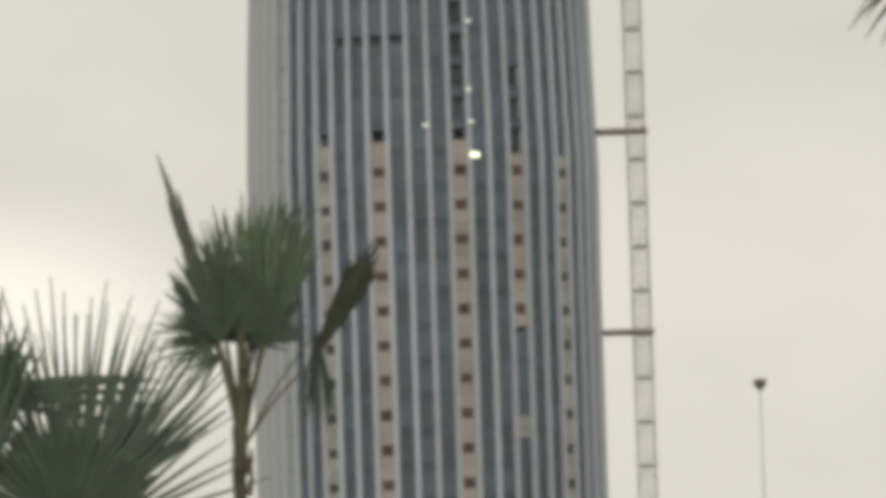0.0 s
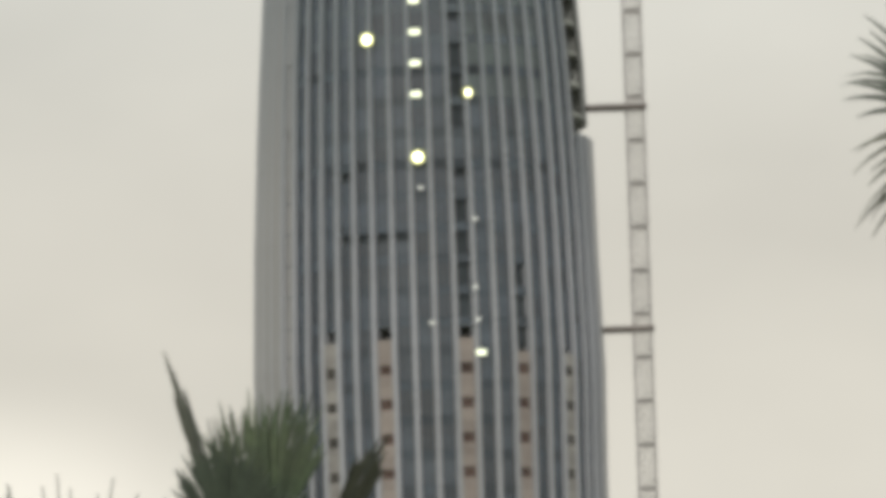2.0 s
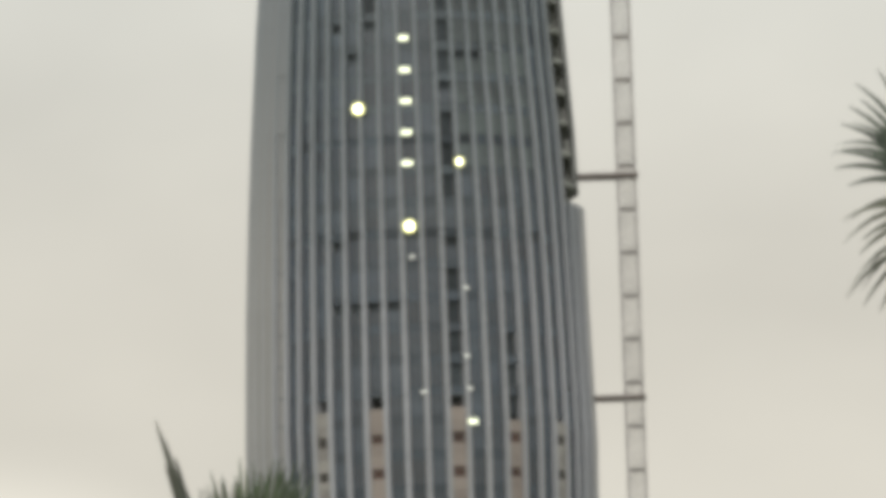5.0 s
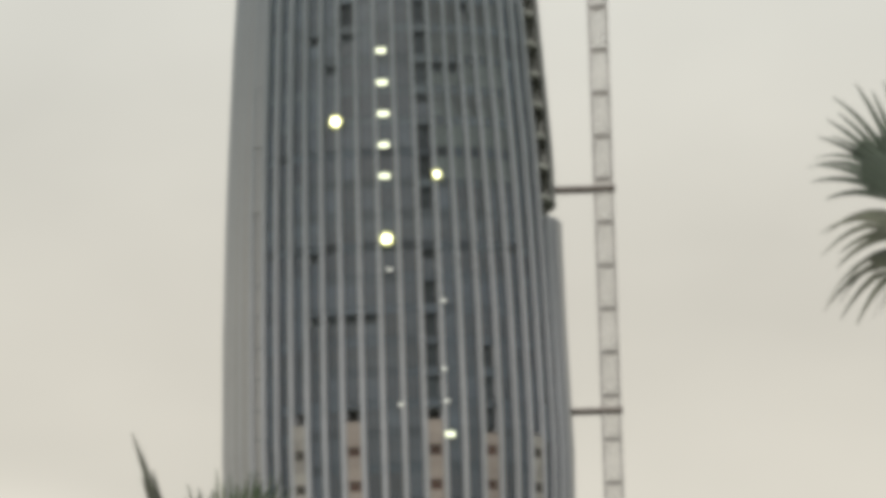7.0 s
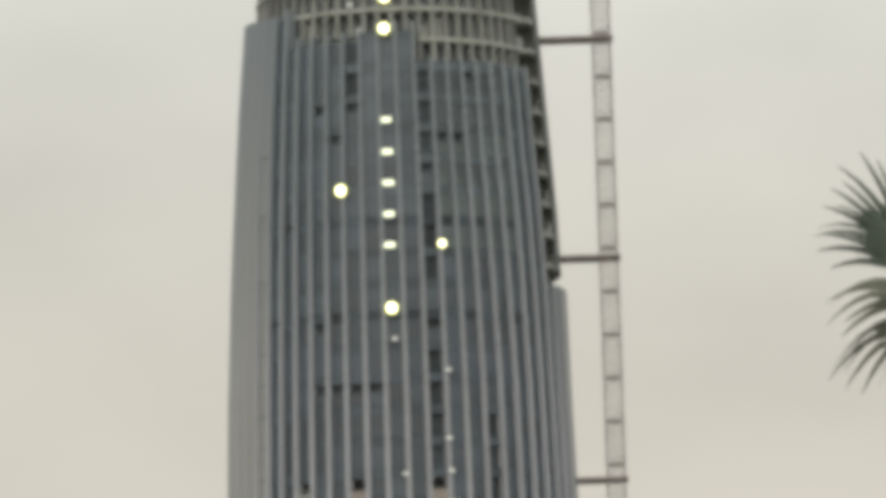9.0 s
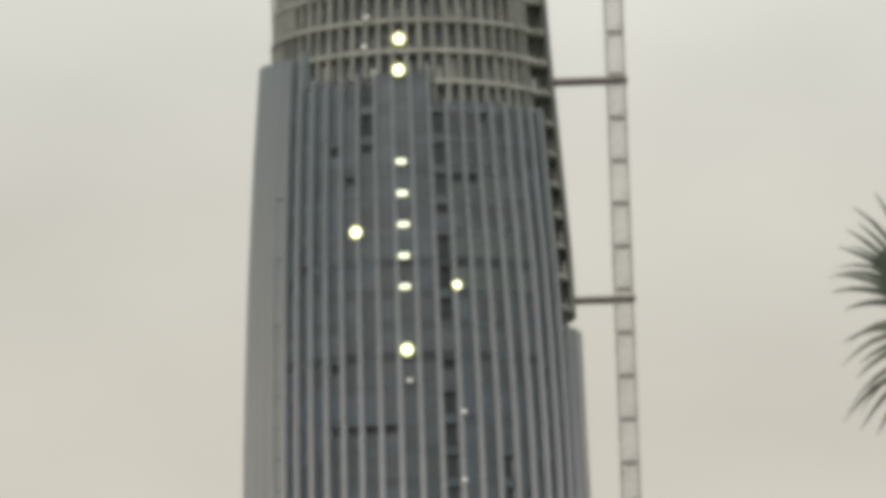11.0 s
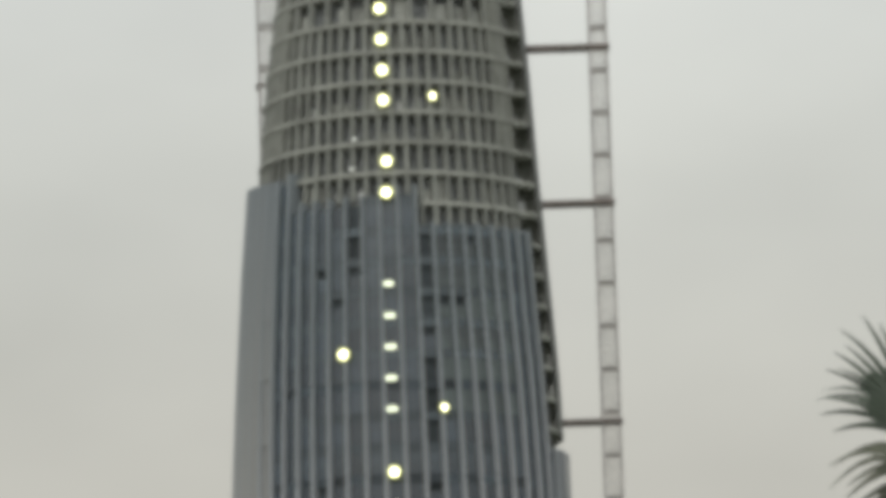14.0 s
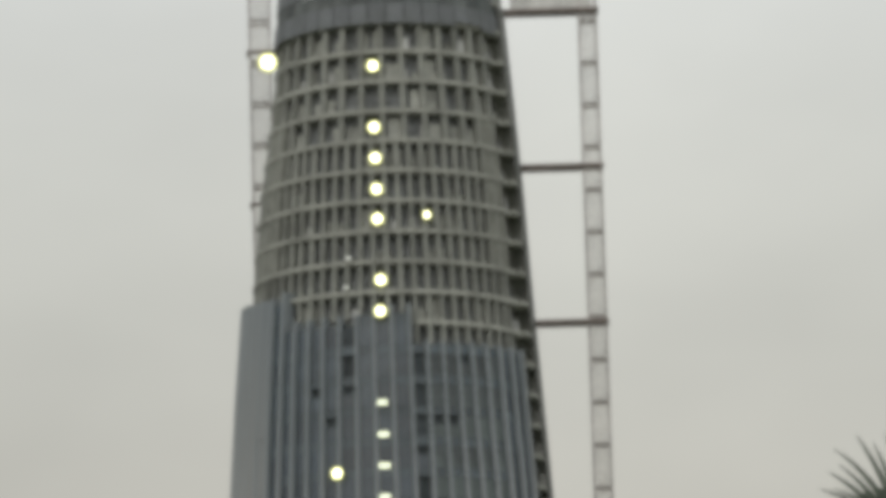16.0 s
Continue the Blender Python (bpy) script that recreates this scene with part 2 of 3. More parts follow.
def mesh_of(name, bm, *mats):
    bmesh.ops.recalc_face_normals(bm, faces=bm.faces)
    me = bpy.data.meshes.new(name)
    bm.to_mesh(me)
    bm.free()
    for m in mats:
        me.materials.append(m)
    return me


def part(name, bm, mat, parent, label="", smooth=False):
    me = mesh_of(name, bm, mat)
    if smooth:
        for p in me.polygons:
            p.use_smooth = True
    ob = new(name, me)
    ob.parent = parent
    return tagged(ob, label)


def piece(name, me, parent, m=None):
    """One more object on a mesh that alike pieces share."""
    ob = new(name, me)
    ob.parent = parent
    if m is not None:
        ob.matrix_basis = m
    return ob


def hexa(bm, corners):
    """A solid from eight corners: four below, four above, both the same way round."""
    v = [bm.verts.new(c) for c in corners]
    for f in ((0, 1, 2, 3), (4, 5, 6, 7), (0, 1, 5, 4), (1, 2, 6, 5), (2, 3, 7, 6), (3, 0, 4, 7)):
        bm.faces.new([v[i] for i in f])


def box(bm, x0, x1, y0, y1, z0, z1):
    hexa(bm, [(x0, y0, z0), (x1, y0, z0), (x1, y1, z0), (x0, y1, z0), (x0, y0, z1), (x1, y0, z1), (x1, y1, z1), (x0, y1, z1)])


def tube(bm, points, radii, sides=8, caps=True):
    """A round bar along points."""
    rings = []
    pts = [Vector(p) for p in points]
    for i, p in enumerate(pts):
        d = (pts[min(i + 1, len(pts) - 1)] - pts[max(i - 1, 0)]).normalized()
        a = d.orthogonal().normalized() if abs(d.z) > 0.99 else d.cross(Vector((0, 0, 1))).normalized()
        b = d.cross(a)
        r = radii[i] if isinstance(radii, (list, tuple)) else radii
        rings.append([bm.verts.new(p + a * r * math.cos(2 * math.pi * k / sides) + b * r * math.sin(2 * math.pi * k / sides)) for k in range(sides)])
    for r0, r1 in zip(rings, rings[1:]):
        for k in range(sides):
            bm.faces.new((r0[k], r0[(k + 1) % sides], r1[(k + 1) % sides], r1[k]))
    if caps:
        bm.faces.new(rings[0])
        bm.faces.new(rings[-1])


# ---- ground ----
def make_ground():
    bm = bmesh.new()
    n, half = 24, 6000.0
    grid = [[bm.verts.new((-half + 2 * half * i / n, -half + 2 * half * j / n, 0)) for i in range(n + 1)] for j in range(n + 1)]
    for j in range(n):
        for i in range(n):
            bm.faces.new((grid[j][i], grid[j][i + 1], grid[j + 1][i + 1], grid[j + 1][i]))
    ob = new("ground", mesh_of("ground", bm, M_GROUND))
    tagged(ob, "flat grassy ground with bare earth patches", "ground", kind="structure")


make_ground()

# ---- the tower: round plan, taper, fins in front of glass ----
DIST = 850.0
CX0 = -2.4
Z_CX = ((0, 110, 125, 134, 150, 163.7, 177, 190, 204, 215), (-2.4, -2.4, -2.15, -2.0, -1.95, -1.8, -1.5, -1.0, -0.8, -0.7))
Z_R = ((0, 80, 93, 110, 125, 134, 150, 163.7, 177, 190, 204, 215), (22.1, 22.1, 22.3, 21.8, 21.3, 20.9, 19.8, 18.7, 17.65, 16.2, 14.9, 14.0))
BAYS, PITCH, PHASE = 54, 360 / 54, 2.4
FIN_DEPTH = 1.45
LOW = [93.9 - 4.575 * k for k in range(20, -1, -1)]
UP = [160.9 - 4.21 * k for k in range(15, -1, -1)]
BARE = [160.9 + 4.21 * k for k in range(1, 11)]
LEVELS = LOW + UP + BARE
CAVITY = (64.0, 118.0, 124.3)  # the side that stays open for the hoist landings: angles and lowest height


def axis(z):
    return float(np.interp(z, *Z_CX)) - CX0


def radius(z):
    return float(np.interp(z, *Z_R))


def polar(angle, r, z):
    a = radians(angle)
    return Vector((axis(z) + r * math.sin(a), -r * math.cos(a), z))


def twist(z):
    """The fins keep their line while the plan's centre drifts: degrees by which they turn back."""
    return -math.degrees(axis(z) / radius(z))


def lean(angle, z):
    """The fins of the flanks stand a little closer together; towards the open side they close up with height."""
    k = float(np.interp(z, (112, 142), (0, 1)))
    return float(np.interp(wrap(angle), (-180, -120, -50, -20, 12, 37, 100, 140, 180), (0, 1.6, 1.6, 0, 0, -2.4 * k, -2.4 * k, 0, 0)))


def bay_angle(b):
    return PHASE + PITCH * (b + 0.5)


def wrap(a):
    return (a + 180) % 360 - 180


def fin_top(angle):
    a = wrap(angle)
    if a < -47:
        return float(np.interp(a, (-180, -90, -60, -47), (162.0, 162.0, 161.3, 161.1)))
    if a < -44:
        return 161.7
    if a < -8:
        return 157.3
    if a < 10:
        return 158.6
    if a < CAVITY[0]:
        return 153.6
    return CAVITY[2] if a < CAVITY[1] else 158.0


def glazed(angle, z):
    return z < fin_top(angle) - 0.5


tower = thing("office_tower", (CX0, DIST, 0), "round unfinished tower, grey fins on dark glass, bare concrete above", "tower")


def ring(bm, r_out, r_in, z0, z1, a0=0.0, a1=360.0, step=3.6):
    n = max(1, round((a1 - a0) / step))
    full = abs(a1 - a0 - 360) < 1e-6
    rows_ = []
    for i in range(n if full else n + 1):
        a = a0 + (a1 - a0) * i / n
        rows_.append([bm.verts.new(polar(a, r, z)) for r, z in ((r_out, z0), (r_out, z1), (r_in, z1), (r_in, z0))])
    for i in range(len(rows_) if full else len(rows_) - 1):
        p, q = rows_[i], rows_[(i + 1) % len(rows_)]
        for k in range(4):
            bm.faces.new((p[k], p[(k + 1) % 4], q[(k + 1) % 4], q[k]))
    if not full:
        bm.faces.new(rows_[0])
        bm.faces.new(rows_[-1])


def polar_box(bm, a, half_w, r0, r1, z0, z1, leaning=True):
    """A box across an angle, following the taper; r0, r1 are offsets from the facade's radius."""
    cs = []
    for z in (z0, z1):
        c = radians(a + twist(z) + (lean(a, z) if leaning else 0.0))
        out = Vector((math.sin(c), -math.cos(c), 0))
        side = Vector((math.cos(c), math.sin(c), 0))
        mid = Vector((axis(z), 0, z))
        rr = radius(z)
        for s, r in ((-1, r1), (1, r1), (1, r0), (-1, r0)):
            cs.append(mid + out * (rr + r) + side * (s * half_w))
    hexa(bm, cs)


# inner walls that close the floors off
bm = bmesh.new()
zs = [0, 40, 80, 93, 110, 125, 134, 150, 163.7, 177, 190, 203.5]
loops = [[bm.verts.new(polar(a, radius(z) - 1.7, z)) for a in range(0, 360, 6)] for z in zs]
for lo, hi in zip(loops, loops[1:]):
    for k in range(60):
        bm.faces.new((lo[k], lo[(k + 1) % 60], hi[(k + 1) % 60], hi[k]))
bm.faces.new(loops[-1])
part("inner_wall", bm, M_INNER, tower, "dark blockwork wall set back from the floor edges", smooth=True)

# floor slabs, bare edges above the glass
for z in UP + BARE:
    bm = bmesh.new()
    edge = 0.08 if z > 159 else -0.65
    ring(bm, radius(z) + edge, radius(z) - 2.0, z - 0.62, z)
    if 155 < z < 159:
        ring(bm, radius(z) + 0.08, radius(z) - 0.7, z - 0.62, z, 10.5, CAVITY[0] + 2)
    if z > CAVITY[2]:
        ring(bm, radius(z) + 0.72, radius(z) + edge - 0.3, z - 0.55, z + 0.05, CAVITY[0] + 2, CAVITY[1] - 2)
    part("floor_slab", bm, M_SLAB, tower)

# bare columns, closer together below than above
for count, z0, z1, half in ((64, 152.9, 181.4, 0.27), (36, 181.95, 202.3, 0.35)):
    for i in range(count):
        a = wrap(360 * i / count + 1.2)
        if 63 < a < 83:
            continue
        if z0 < 160 and not 10 < a < 112:
            zz = [156.9]
        else:
            zz = [z0]
        zz = zz + [z for z in (157.5, 163.7, 170, 177, 186, 190, 196) if zz[0] < z < z1] + [z1]
        bm = bmesh.new()
        for lo, hi in zip(zz, zz[1:]):
            polar_box(bm, a, half, -0.85, -0.12, lo, hi, leaning=False)
        part("column", bm, M_CONC, tower)

# half-built block walls and hung sheets in some of the bare floors
M_BLOCKS = material("grey_blocks", (0.43, 0.442, 0.41), rough=0.95, spread=0.2, grain=3, stain=0.6, bump=0.2, piece=0.3)
M_SHEET = material("pale_sheet", (0.6, 0.61, 0.6), rough=0.8, spread=0.1, stain=0.8, piece=0.25)
rng = random.Random(21)
for z in [157.0] + BARE[:8]:
    for i in range(-11, 12):
        a = i * 7.0 + rng.uniform(-1.5, 1.5)
        pick = rng.random()
        if pick < 0.36:
            bm = bmesh.new()
            polar_box(bm, a, rng.uniform(0.5, 1.2), -1.5, -1.2, z, z + rng.uniform(0.9, 3.3))
            part("block_wall", bm, M_BLOCKS, tower)
        elif pick < 0.47 or i == 2 and pick < 0.8 and z > 168:
            bm = bmesh.new()
            h = rng.uniform(1.0, 2.0)
            polar_box(bm, a, rng.uniform(0.25, 0.6), -1.05, -0.95, z + 0.2, z + 0.2 + h)
            part("sheet", bm, M_SHEET, tower)

# flush walls between the columns of both flanks
M_FLANKWALL = material("flank_wall_plaster", (0.255, 0.26, 0.23), rough=0.9, spread=0.2, grain=1.5, stain=0.25, bump=0.1, piece=0.12)
rng = random.Random(8)
for k, z in enumerate(BARE[:9]):
    first = -52 if k < 5 else -66 - 2 * (k - 5)
    for i in range(-18, -7):
        a = i * 5.6
        if a < first + rng.uniform(-3, 3):
            bm = bmesh.new()
            polar_box(bm, a, radius(z) * math.tan(radians(2.8)) - 0.01, -0.55, -0.16, z + 0.004, z + 3.58, leaning=False)
            part("flank_wall", bm, M_FLANKWALL, tower, "plain grey wall between bare floors")
    for i in range(7, 12):
        a = i * 5.6
        if k < 5 and a > 49 + rng.uniform(-3, 6):
            bm = bmesh.new()
            polar_box(bm, a, radius(z) * math.tan(radians(2.8)) - 0.01, -0.55, -0.16, z + 0.004, z + 3.58, leaning=False)
            part("flank_wall", bm, M_FLANKWALL, tower, "plain grey wall between bare floors")

# partitions in the open side, and posts that carry the landing edges
for z in [z for z in UP + BARE if z > CAVITY[2] - 4]:
    top = z + 3.6
    for a in (64.5, 84.0, 97.0, 109.0):
        bm = bmesh.new()
        polar_box(bm, a, 0.22, -1.68, -0.3, z, top)
        part("partition", bm, M_CONC, tower)
    if z < CAVITY[2] - 0.1:
        continue
    for a in (82.0, 91.0, 100.0):
        bm = bmesh.new()
        polar_box(bm, a, 0.30, 0.02, 0.62, z + 0.05, z + 3.66)
        part("edge_post", bm, M_CONC, tower)

# tall edge boards that close the outermost strip of the open side, one a floor
M_EDGE = material("edge_board", (0.20, 0.205, 0.195), rough=0.85, spread=0.2, grain=1.5, stain=0.3, piece=0.2)
for z in [z for z in UP + BARE if CAVITY[2] < z < 200]:
    for a in (78.5, 84.0, 89.5, 95.0, 100.5):
        bm = bmesh.new()
        polar_box(bm, a, radius(z) * math.tan(radians(2.75)) - 0.01, 0.74, 0.84, z - 0.5, z + 3.66, leaning=False)
        part("edge_board", bm, M_EDGE, tower, "grey board along the open floor edge")

# sheets and stacked boards lying about the open landings
rng = random.Random(44)
for z in [z for z in UP + BARE if CAVITY[2] < z < 198]:
    for a in (67.5, 73.0, 78.5):
        if rng.random() < 0.6:
            bm = bmesh.new()
            polar_box(bm, a + rng.uniform(-1.5, 1.5), rng.uniform(0.3, 0.9), -1.2, -1.05, z, z + rng.uniform(0.7, 2.4))
            part("sheet", bm, M_SHEET, tower)

# spandrels, one band of panels a floor
OPEN = set()  # cells without glass: bay and level
for b, levels in ((1, (20, 21, 22, 23, 24, 27, 28, 29, 31, 32, 33)), (-3, (33, 34)), (4, (20, 21, 22)), (-1, (35,))):
    for k in levels:
        OPEN.add((b, k))
SMALL_OPEN = {(-5, 23), (-4, 23), (-3, 23), (-2, 23), (4, 33), (2, 31), (3, 31), (-4, 31), (-5, 25), (1, 25), (1, 30), (1, 34), (-5, 32), (-3, 32)}
INFILL = {}  # plastered bays: bay and level
for b, levels in ((1, range(10, 21)), (-3, range(10, 21)), (-6, range(10, 21)), (4, range(15, 20)), (7, range(10, 20))):
    for k in levels:
        INFILL[(b, k)] = M_GREYFILL if b in (7, -6) else M_BRICK


def fin_half(z):
    return float(np.interp(z, (50, 100, 125, 160), (0.38, 0.35, 0.31, 0.24)))


rest = bmesh.new()
for k, z in enumerate(LEVELS[:37]):
    shared = None
    for b in range(-26, 28):
        a = bay_angle(b)
        if not glazed(a, z + 0.6) or (b, k) in INFILL or (b, k - 1) in INFILL and (b, k) not in INFILL and k < 21:
            continue
        w = radius(z) * math.tan(radians(PITCH / 2)) - fin_half(z) * 0.5
        front = -8 <= b <= 6 and k >= 17
        if front and shared:
            piece("spandrel", shared, tower, Matrix.Translation((axis(z), 0, 0)) @ Matrix.Rotation(radians(a + lean(a, z)), 4, "Z"))
            continue
        bm = bmesh.new() if front else rest
        at_angle = 0.0 if front else a
        polar_box(bm, at_angle, w, 0.45, 0.74, z - 0.55, z + 0.62)
        polar_box(bm, at_angle, w, 0.55, 0.80, z + 0.58, z + 0.70)
        if front:
            for v in bm.verts:
                v.co.x -= axis(v.co.z)
            shared = mesh_of("spandrel", bm, M_BARE_SPANDREL if k in (26, 29) else M_SPANDREL)
            piece("spandrel", shared, tower, Matrix.Translation((axis(z), 0, 0)) @ Matrix.Rotation(radians(a + lean(a, z)), 4, "Z"))
tagged(part("spandrels_rest", rest, M_SPANDREL_REST, tower), kind="stuff")

# fins
for i in range(BAYS):
    a = wrap(PHASE + PITCH * i)
    top = fin_top(a)
    zz = [0.0, 40, 60, 80, 93, 102, 110, 118, 125, 134, 142, 150]
    zz = [z for z in zz if z < top - 1] + [top]
    bm = bmesh.new()
    loops = []
    for z in zz:
        c = radians(a + twist(z) + lean(a, z))
        out, side = Vector((math.sin(c), -math.cos(c), 0)), Vector((math.cos(c), math.sin(c), 0))
        h = fin_half(z)
        mid = Vector((axis(z), 0, z))
        loops.append([bm.verts.new(mid + out * (radius(z) + o) + side * s) for s, o in
                      ((-h, -0.7), (-h, FIN_DEPTH - 0.18), (-h * 0.6, FIN_DEPTH), (h * 0.6, FIN_DEPTH), (h, FIN_DEPTH - 0.18), (h, -0.7))])
    for lo, hi in zip(loops, loops[1:]):
        for k in range(6):
            bm.faces.new((lo[k], lo[(k + 1) % 6], hi[(k + 1) % 6], hi[k]))
    bm.faces.new(loops[0])
    bm.faces.new(loops[-1])
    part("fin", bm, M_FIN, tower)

# flush cladding between the fins of the flanks
for b in range(-26, 28):
    a = wrap(bay_angle(b))
    if not (-112 < a < -50 or 76 < a < 112):
        continue
    top = min(fin_top(a - 3.6), fin_top(a + 3.6)) - 0.15
    zz = [0.0, 60, 80, 93, 101, 110, 117, 125, 134, 142, 150]
    zz = [z for z in zz if z < top - 1] + [top]
    bm = bmesh.new()
    for lo, hi in zip(zz, zz[1:]):
        back = float(np.interp((lo + hi) / 2, (112, 148), (0.62, 0.0))) if -57 < a < 0 else 0.0  # the last bay comes flush only high up
        polar_box(bm, a, (radius((lo + hi) / 2) + FIN_DEPTH) * math.tan(radians(PITCH / 2)) - fin_half(lo), FIN_DEPTH - 0.25 - back, FIN_DEPTH - 0.08 - back, lo, hi - 0.03)
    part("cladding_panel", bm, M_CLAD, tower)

# plastered infill with small brown windows
for (b, k), mat in INFILL.items():
    z0, z1 = LEVELS[k], LEVELS[k + 1] - 0.01
    if k == 20:
        z1 = 95.6
    a = bay_angle(b)
    rng = random.Random(b * 100 + k)
    mid_z = (z0 + z1) / 2
    w = radius(mid_z) * math.tan(radians(PITCH / 2)) - 0.05
    face = 1.22 if b in (7, -6) else 0.98
    ww, wz, wh = 0.62 * w, z0 + 2.3, 0.66 + rng.uniform(-0.06, 0.06)
    bm = bmesh.new()
    if k == 20:
        polar_box(bm, a, w, -0.3, face, z0, z1)
        part("infill_panel", bm, mat, tower)
        continue
    polar_box(bm, a, w, -0.3, face, z0, wz - wh)
    polar_box(bm, a, w, -0.3, face, wz + wh, z1)
    for s in (-1, 1):
        off = math.degrees(s * (ww + w) / 2 / radius(wz))
        polar_box(bm, a + off, (w - ww) / 2, -0.3, face, wz - wh, wz + wh)
    panel = part("infill_panel", bm, mat, tower)
    bm = bmesh.new()
    polar_box(bm, a, ww, face - 0.5, face - 0.22, wz - wh, wz + wh)
    grey = mat is M_GREYFILL
    part("window", bm, M_GREYWIN if grey else M_REDWIN, panel, "dark grey window" if grey else "dark red-brown window")
# a lone plastered patch
bm = bmesh.new()
polar_box(bm, bay_angle(4), radius(58) * math.tan(radians(3.6)) - 0.05, 0.0, 0.95, 56.4, 59.3)
part("infill_panel", bm, M_GREYFILL, tower)

# glass panels: the bays in front as pieces, the rest joined
rest = bmesh.new()
made = {}
for k, z in enumerate(LEVELS[:36]):
    z0, z1 = z + 0.70, LEVELS[k + 1] - 0.55
    for b in range(-26, 28):
        a = bay_angle(b)
        if (b, k) in INFILL or (b, k) in OPEN or not glazed(a, z1):
            continue
        top = z1
        w = radius(z0) * math.tan(radians(PITCH / 2)) - fin_half(z0) * 0.5
        if (b, k) in SMALL_OPEN:
            top = z1 - 1.25
        if -8 <= b <= 6 and 15 <= k:
            film = 2 <= b and 28 <= k
            key = (k, top == z1, film)
            if key not in made:
                bm = bmesh.new()
                polar_box(bm, 0.0, w, 0.50, 0.68, z0, top)
                for v in bm.verts:
                    v.co.x -= axis(v.co.z)
                made[key] = mesh_of("glass_panel", bm, M_GLASS_FILM if film else M_GLASS)
            zc = (z0 + top) / 2
            m = Matrix.Translation((axis(zc), 0, 0)) @ Matrix.Rotation(radians(a + lean(a, zc)), 4, "Z")
            piece("glass_panel", made[key], tower, m)
        else:
            polar_box(rest, a, w, 0.50, 0.68, z0, top)
tagged(part("glass_panels_rest", rest, M_GLASS_REST, tower), kind="stuff")

# added dark sheets in the cells that have no glass yet: interior shade as colour
M_CELL_SHADE = material("cell_shade", (0.058, 0.073, 0.082), rough=0.6, spread=0.15, stain=0.5, bump=0.05, piece=0.35)
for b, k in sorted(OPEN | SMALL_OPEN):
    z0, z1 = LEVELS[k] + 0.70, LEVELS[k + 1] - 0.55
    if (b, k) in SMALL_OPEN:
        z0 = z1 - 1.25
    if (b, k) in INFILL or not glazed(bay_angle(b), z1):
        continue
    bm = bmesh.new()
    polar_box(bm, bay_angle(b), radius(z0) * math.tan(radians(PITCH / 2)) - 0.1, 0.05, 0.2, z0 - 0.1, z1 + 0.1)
    part("board", bm, M_CELL_SHADE, tower)

# screen round the topmost floors
for i in range(40):
    a = wrap(9.0 * i)
    w = radius(203) * math.tan(radians(4.5)) - 0.015
    bm = bmesh.new()
    low = 198.15 + (0.5 if 40 < a < 62 else 0.0)
    polar_box(bm, a, w, 0.35, 0.45, low, 200.9, leaning=False)
    tube(bm, [polar(a - 4.3 + twist(202), radius(202) + 0.5, 200.95), polar(a + 4.3 + twist(202), radius(202) + 0.5, 200.95)], 0.09, 6)
    part("screen_panel", bm, M_SCREEN, tower, "blue-grey safety screen panel")
    bm = bmesh.new()
    polar_box(bm, a, w, 0.20, 0.28, 201.0, 203.0, leaning=False)
    part("debris_net", bm, M_NET, tower, "dark hung debris net")
    bm = bmesh.new()
    polar_box(bm, a, w, 0.33, 0.43, 203.05, 207.4, leaning=False)
    part("screen_panel", bm, M_SCREEN, tower, "blue-grey safety screen panel")


# ---- hoist masts ----
def lattice_section(name, half, height, mat):
    bm = bmesh.new()
    for sx in (-1, 1):
        for sy in (-1, 1):
            tube(bm, [(sx * half, sy * half, 0), (sx * half, sy * half, height)], 0.145, 8)
    legs = len(bm.faces)
    n = 5
    for i in range(n):
        z0, z1 = height * i / n, height * (i + 1) / n
        for sx, sy, ex, ey in ((-1, -1, 1, -1), (1, -1, 1, 1), (1, 1, -1, 1), (-1, 1, -1, -1)):
            p, q = (sx * half, sy * half), (ex * half, ey * half)
            tube(bm, [(*p, z0), (*q, z0)], 0.036, 4)
            tube(bm, [(*p, z0), (*q, z1)], 0.036, 4)
            tube(bm, [(*q, z0), (*p, z1)], 0.036, 4)
    # ladder and cable guides inside
    for x in (-0.35, 0.35):
        tube(bm, [(x, half * 0.5, 0), (x, half * 0.5, height)], 0.06, 5)
    me = mesh_of(name, bm, mat, M_MASTLEG)
    for p in me.polygons[:legs]:
        p.material_index = 1
    return me


def collar_mesh(half):
    bm = bmesh.new()
    h, t = half + 0.1, 0.16
    for x0, x1, y0, y1 in ((-h, h, -h, -h + t), (-h, h, h - t, h), (-h, -h + t, -h + t, h - t), (h - t, h, -h + t, h - t)):
        box(bm, x0, x1, y0, y1, -0.2, 0.2)
    return mesh_of("collar", bm, M_MASTDARK)


def hoist_mast(x, y, half, sections, height, label):
    mast = thing("hoist_mast", (x, y, 0), label, "hoist mast")
    sec, col = lattice_section("section", half, height, M_MAST), collar_mesh(half)
    for i in range(sections):
        piece("section", sec, mast, pose(0, 0, height * i))
        piece("collar", col, mast, pose(0, 0, height * (i + 1)))
    return mast


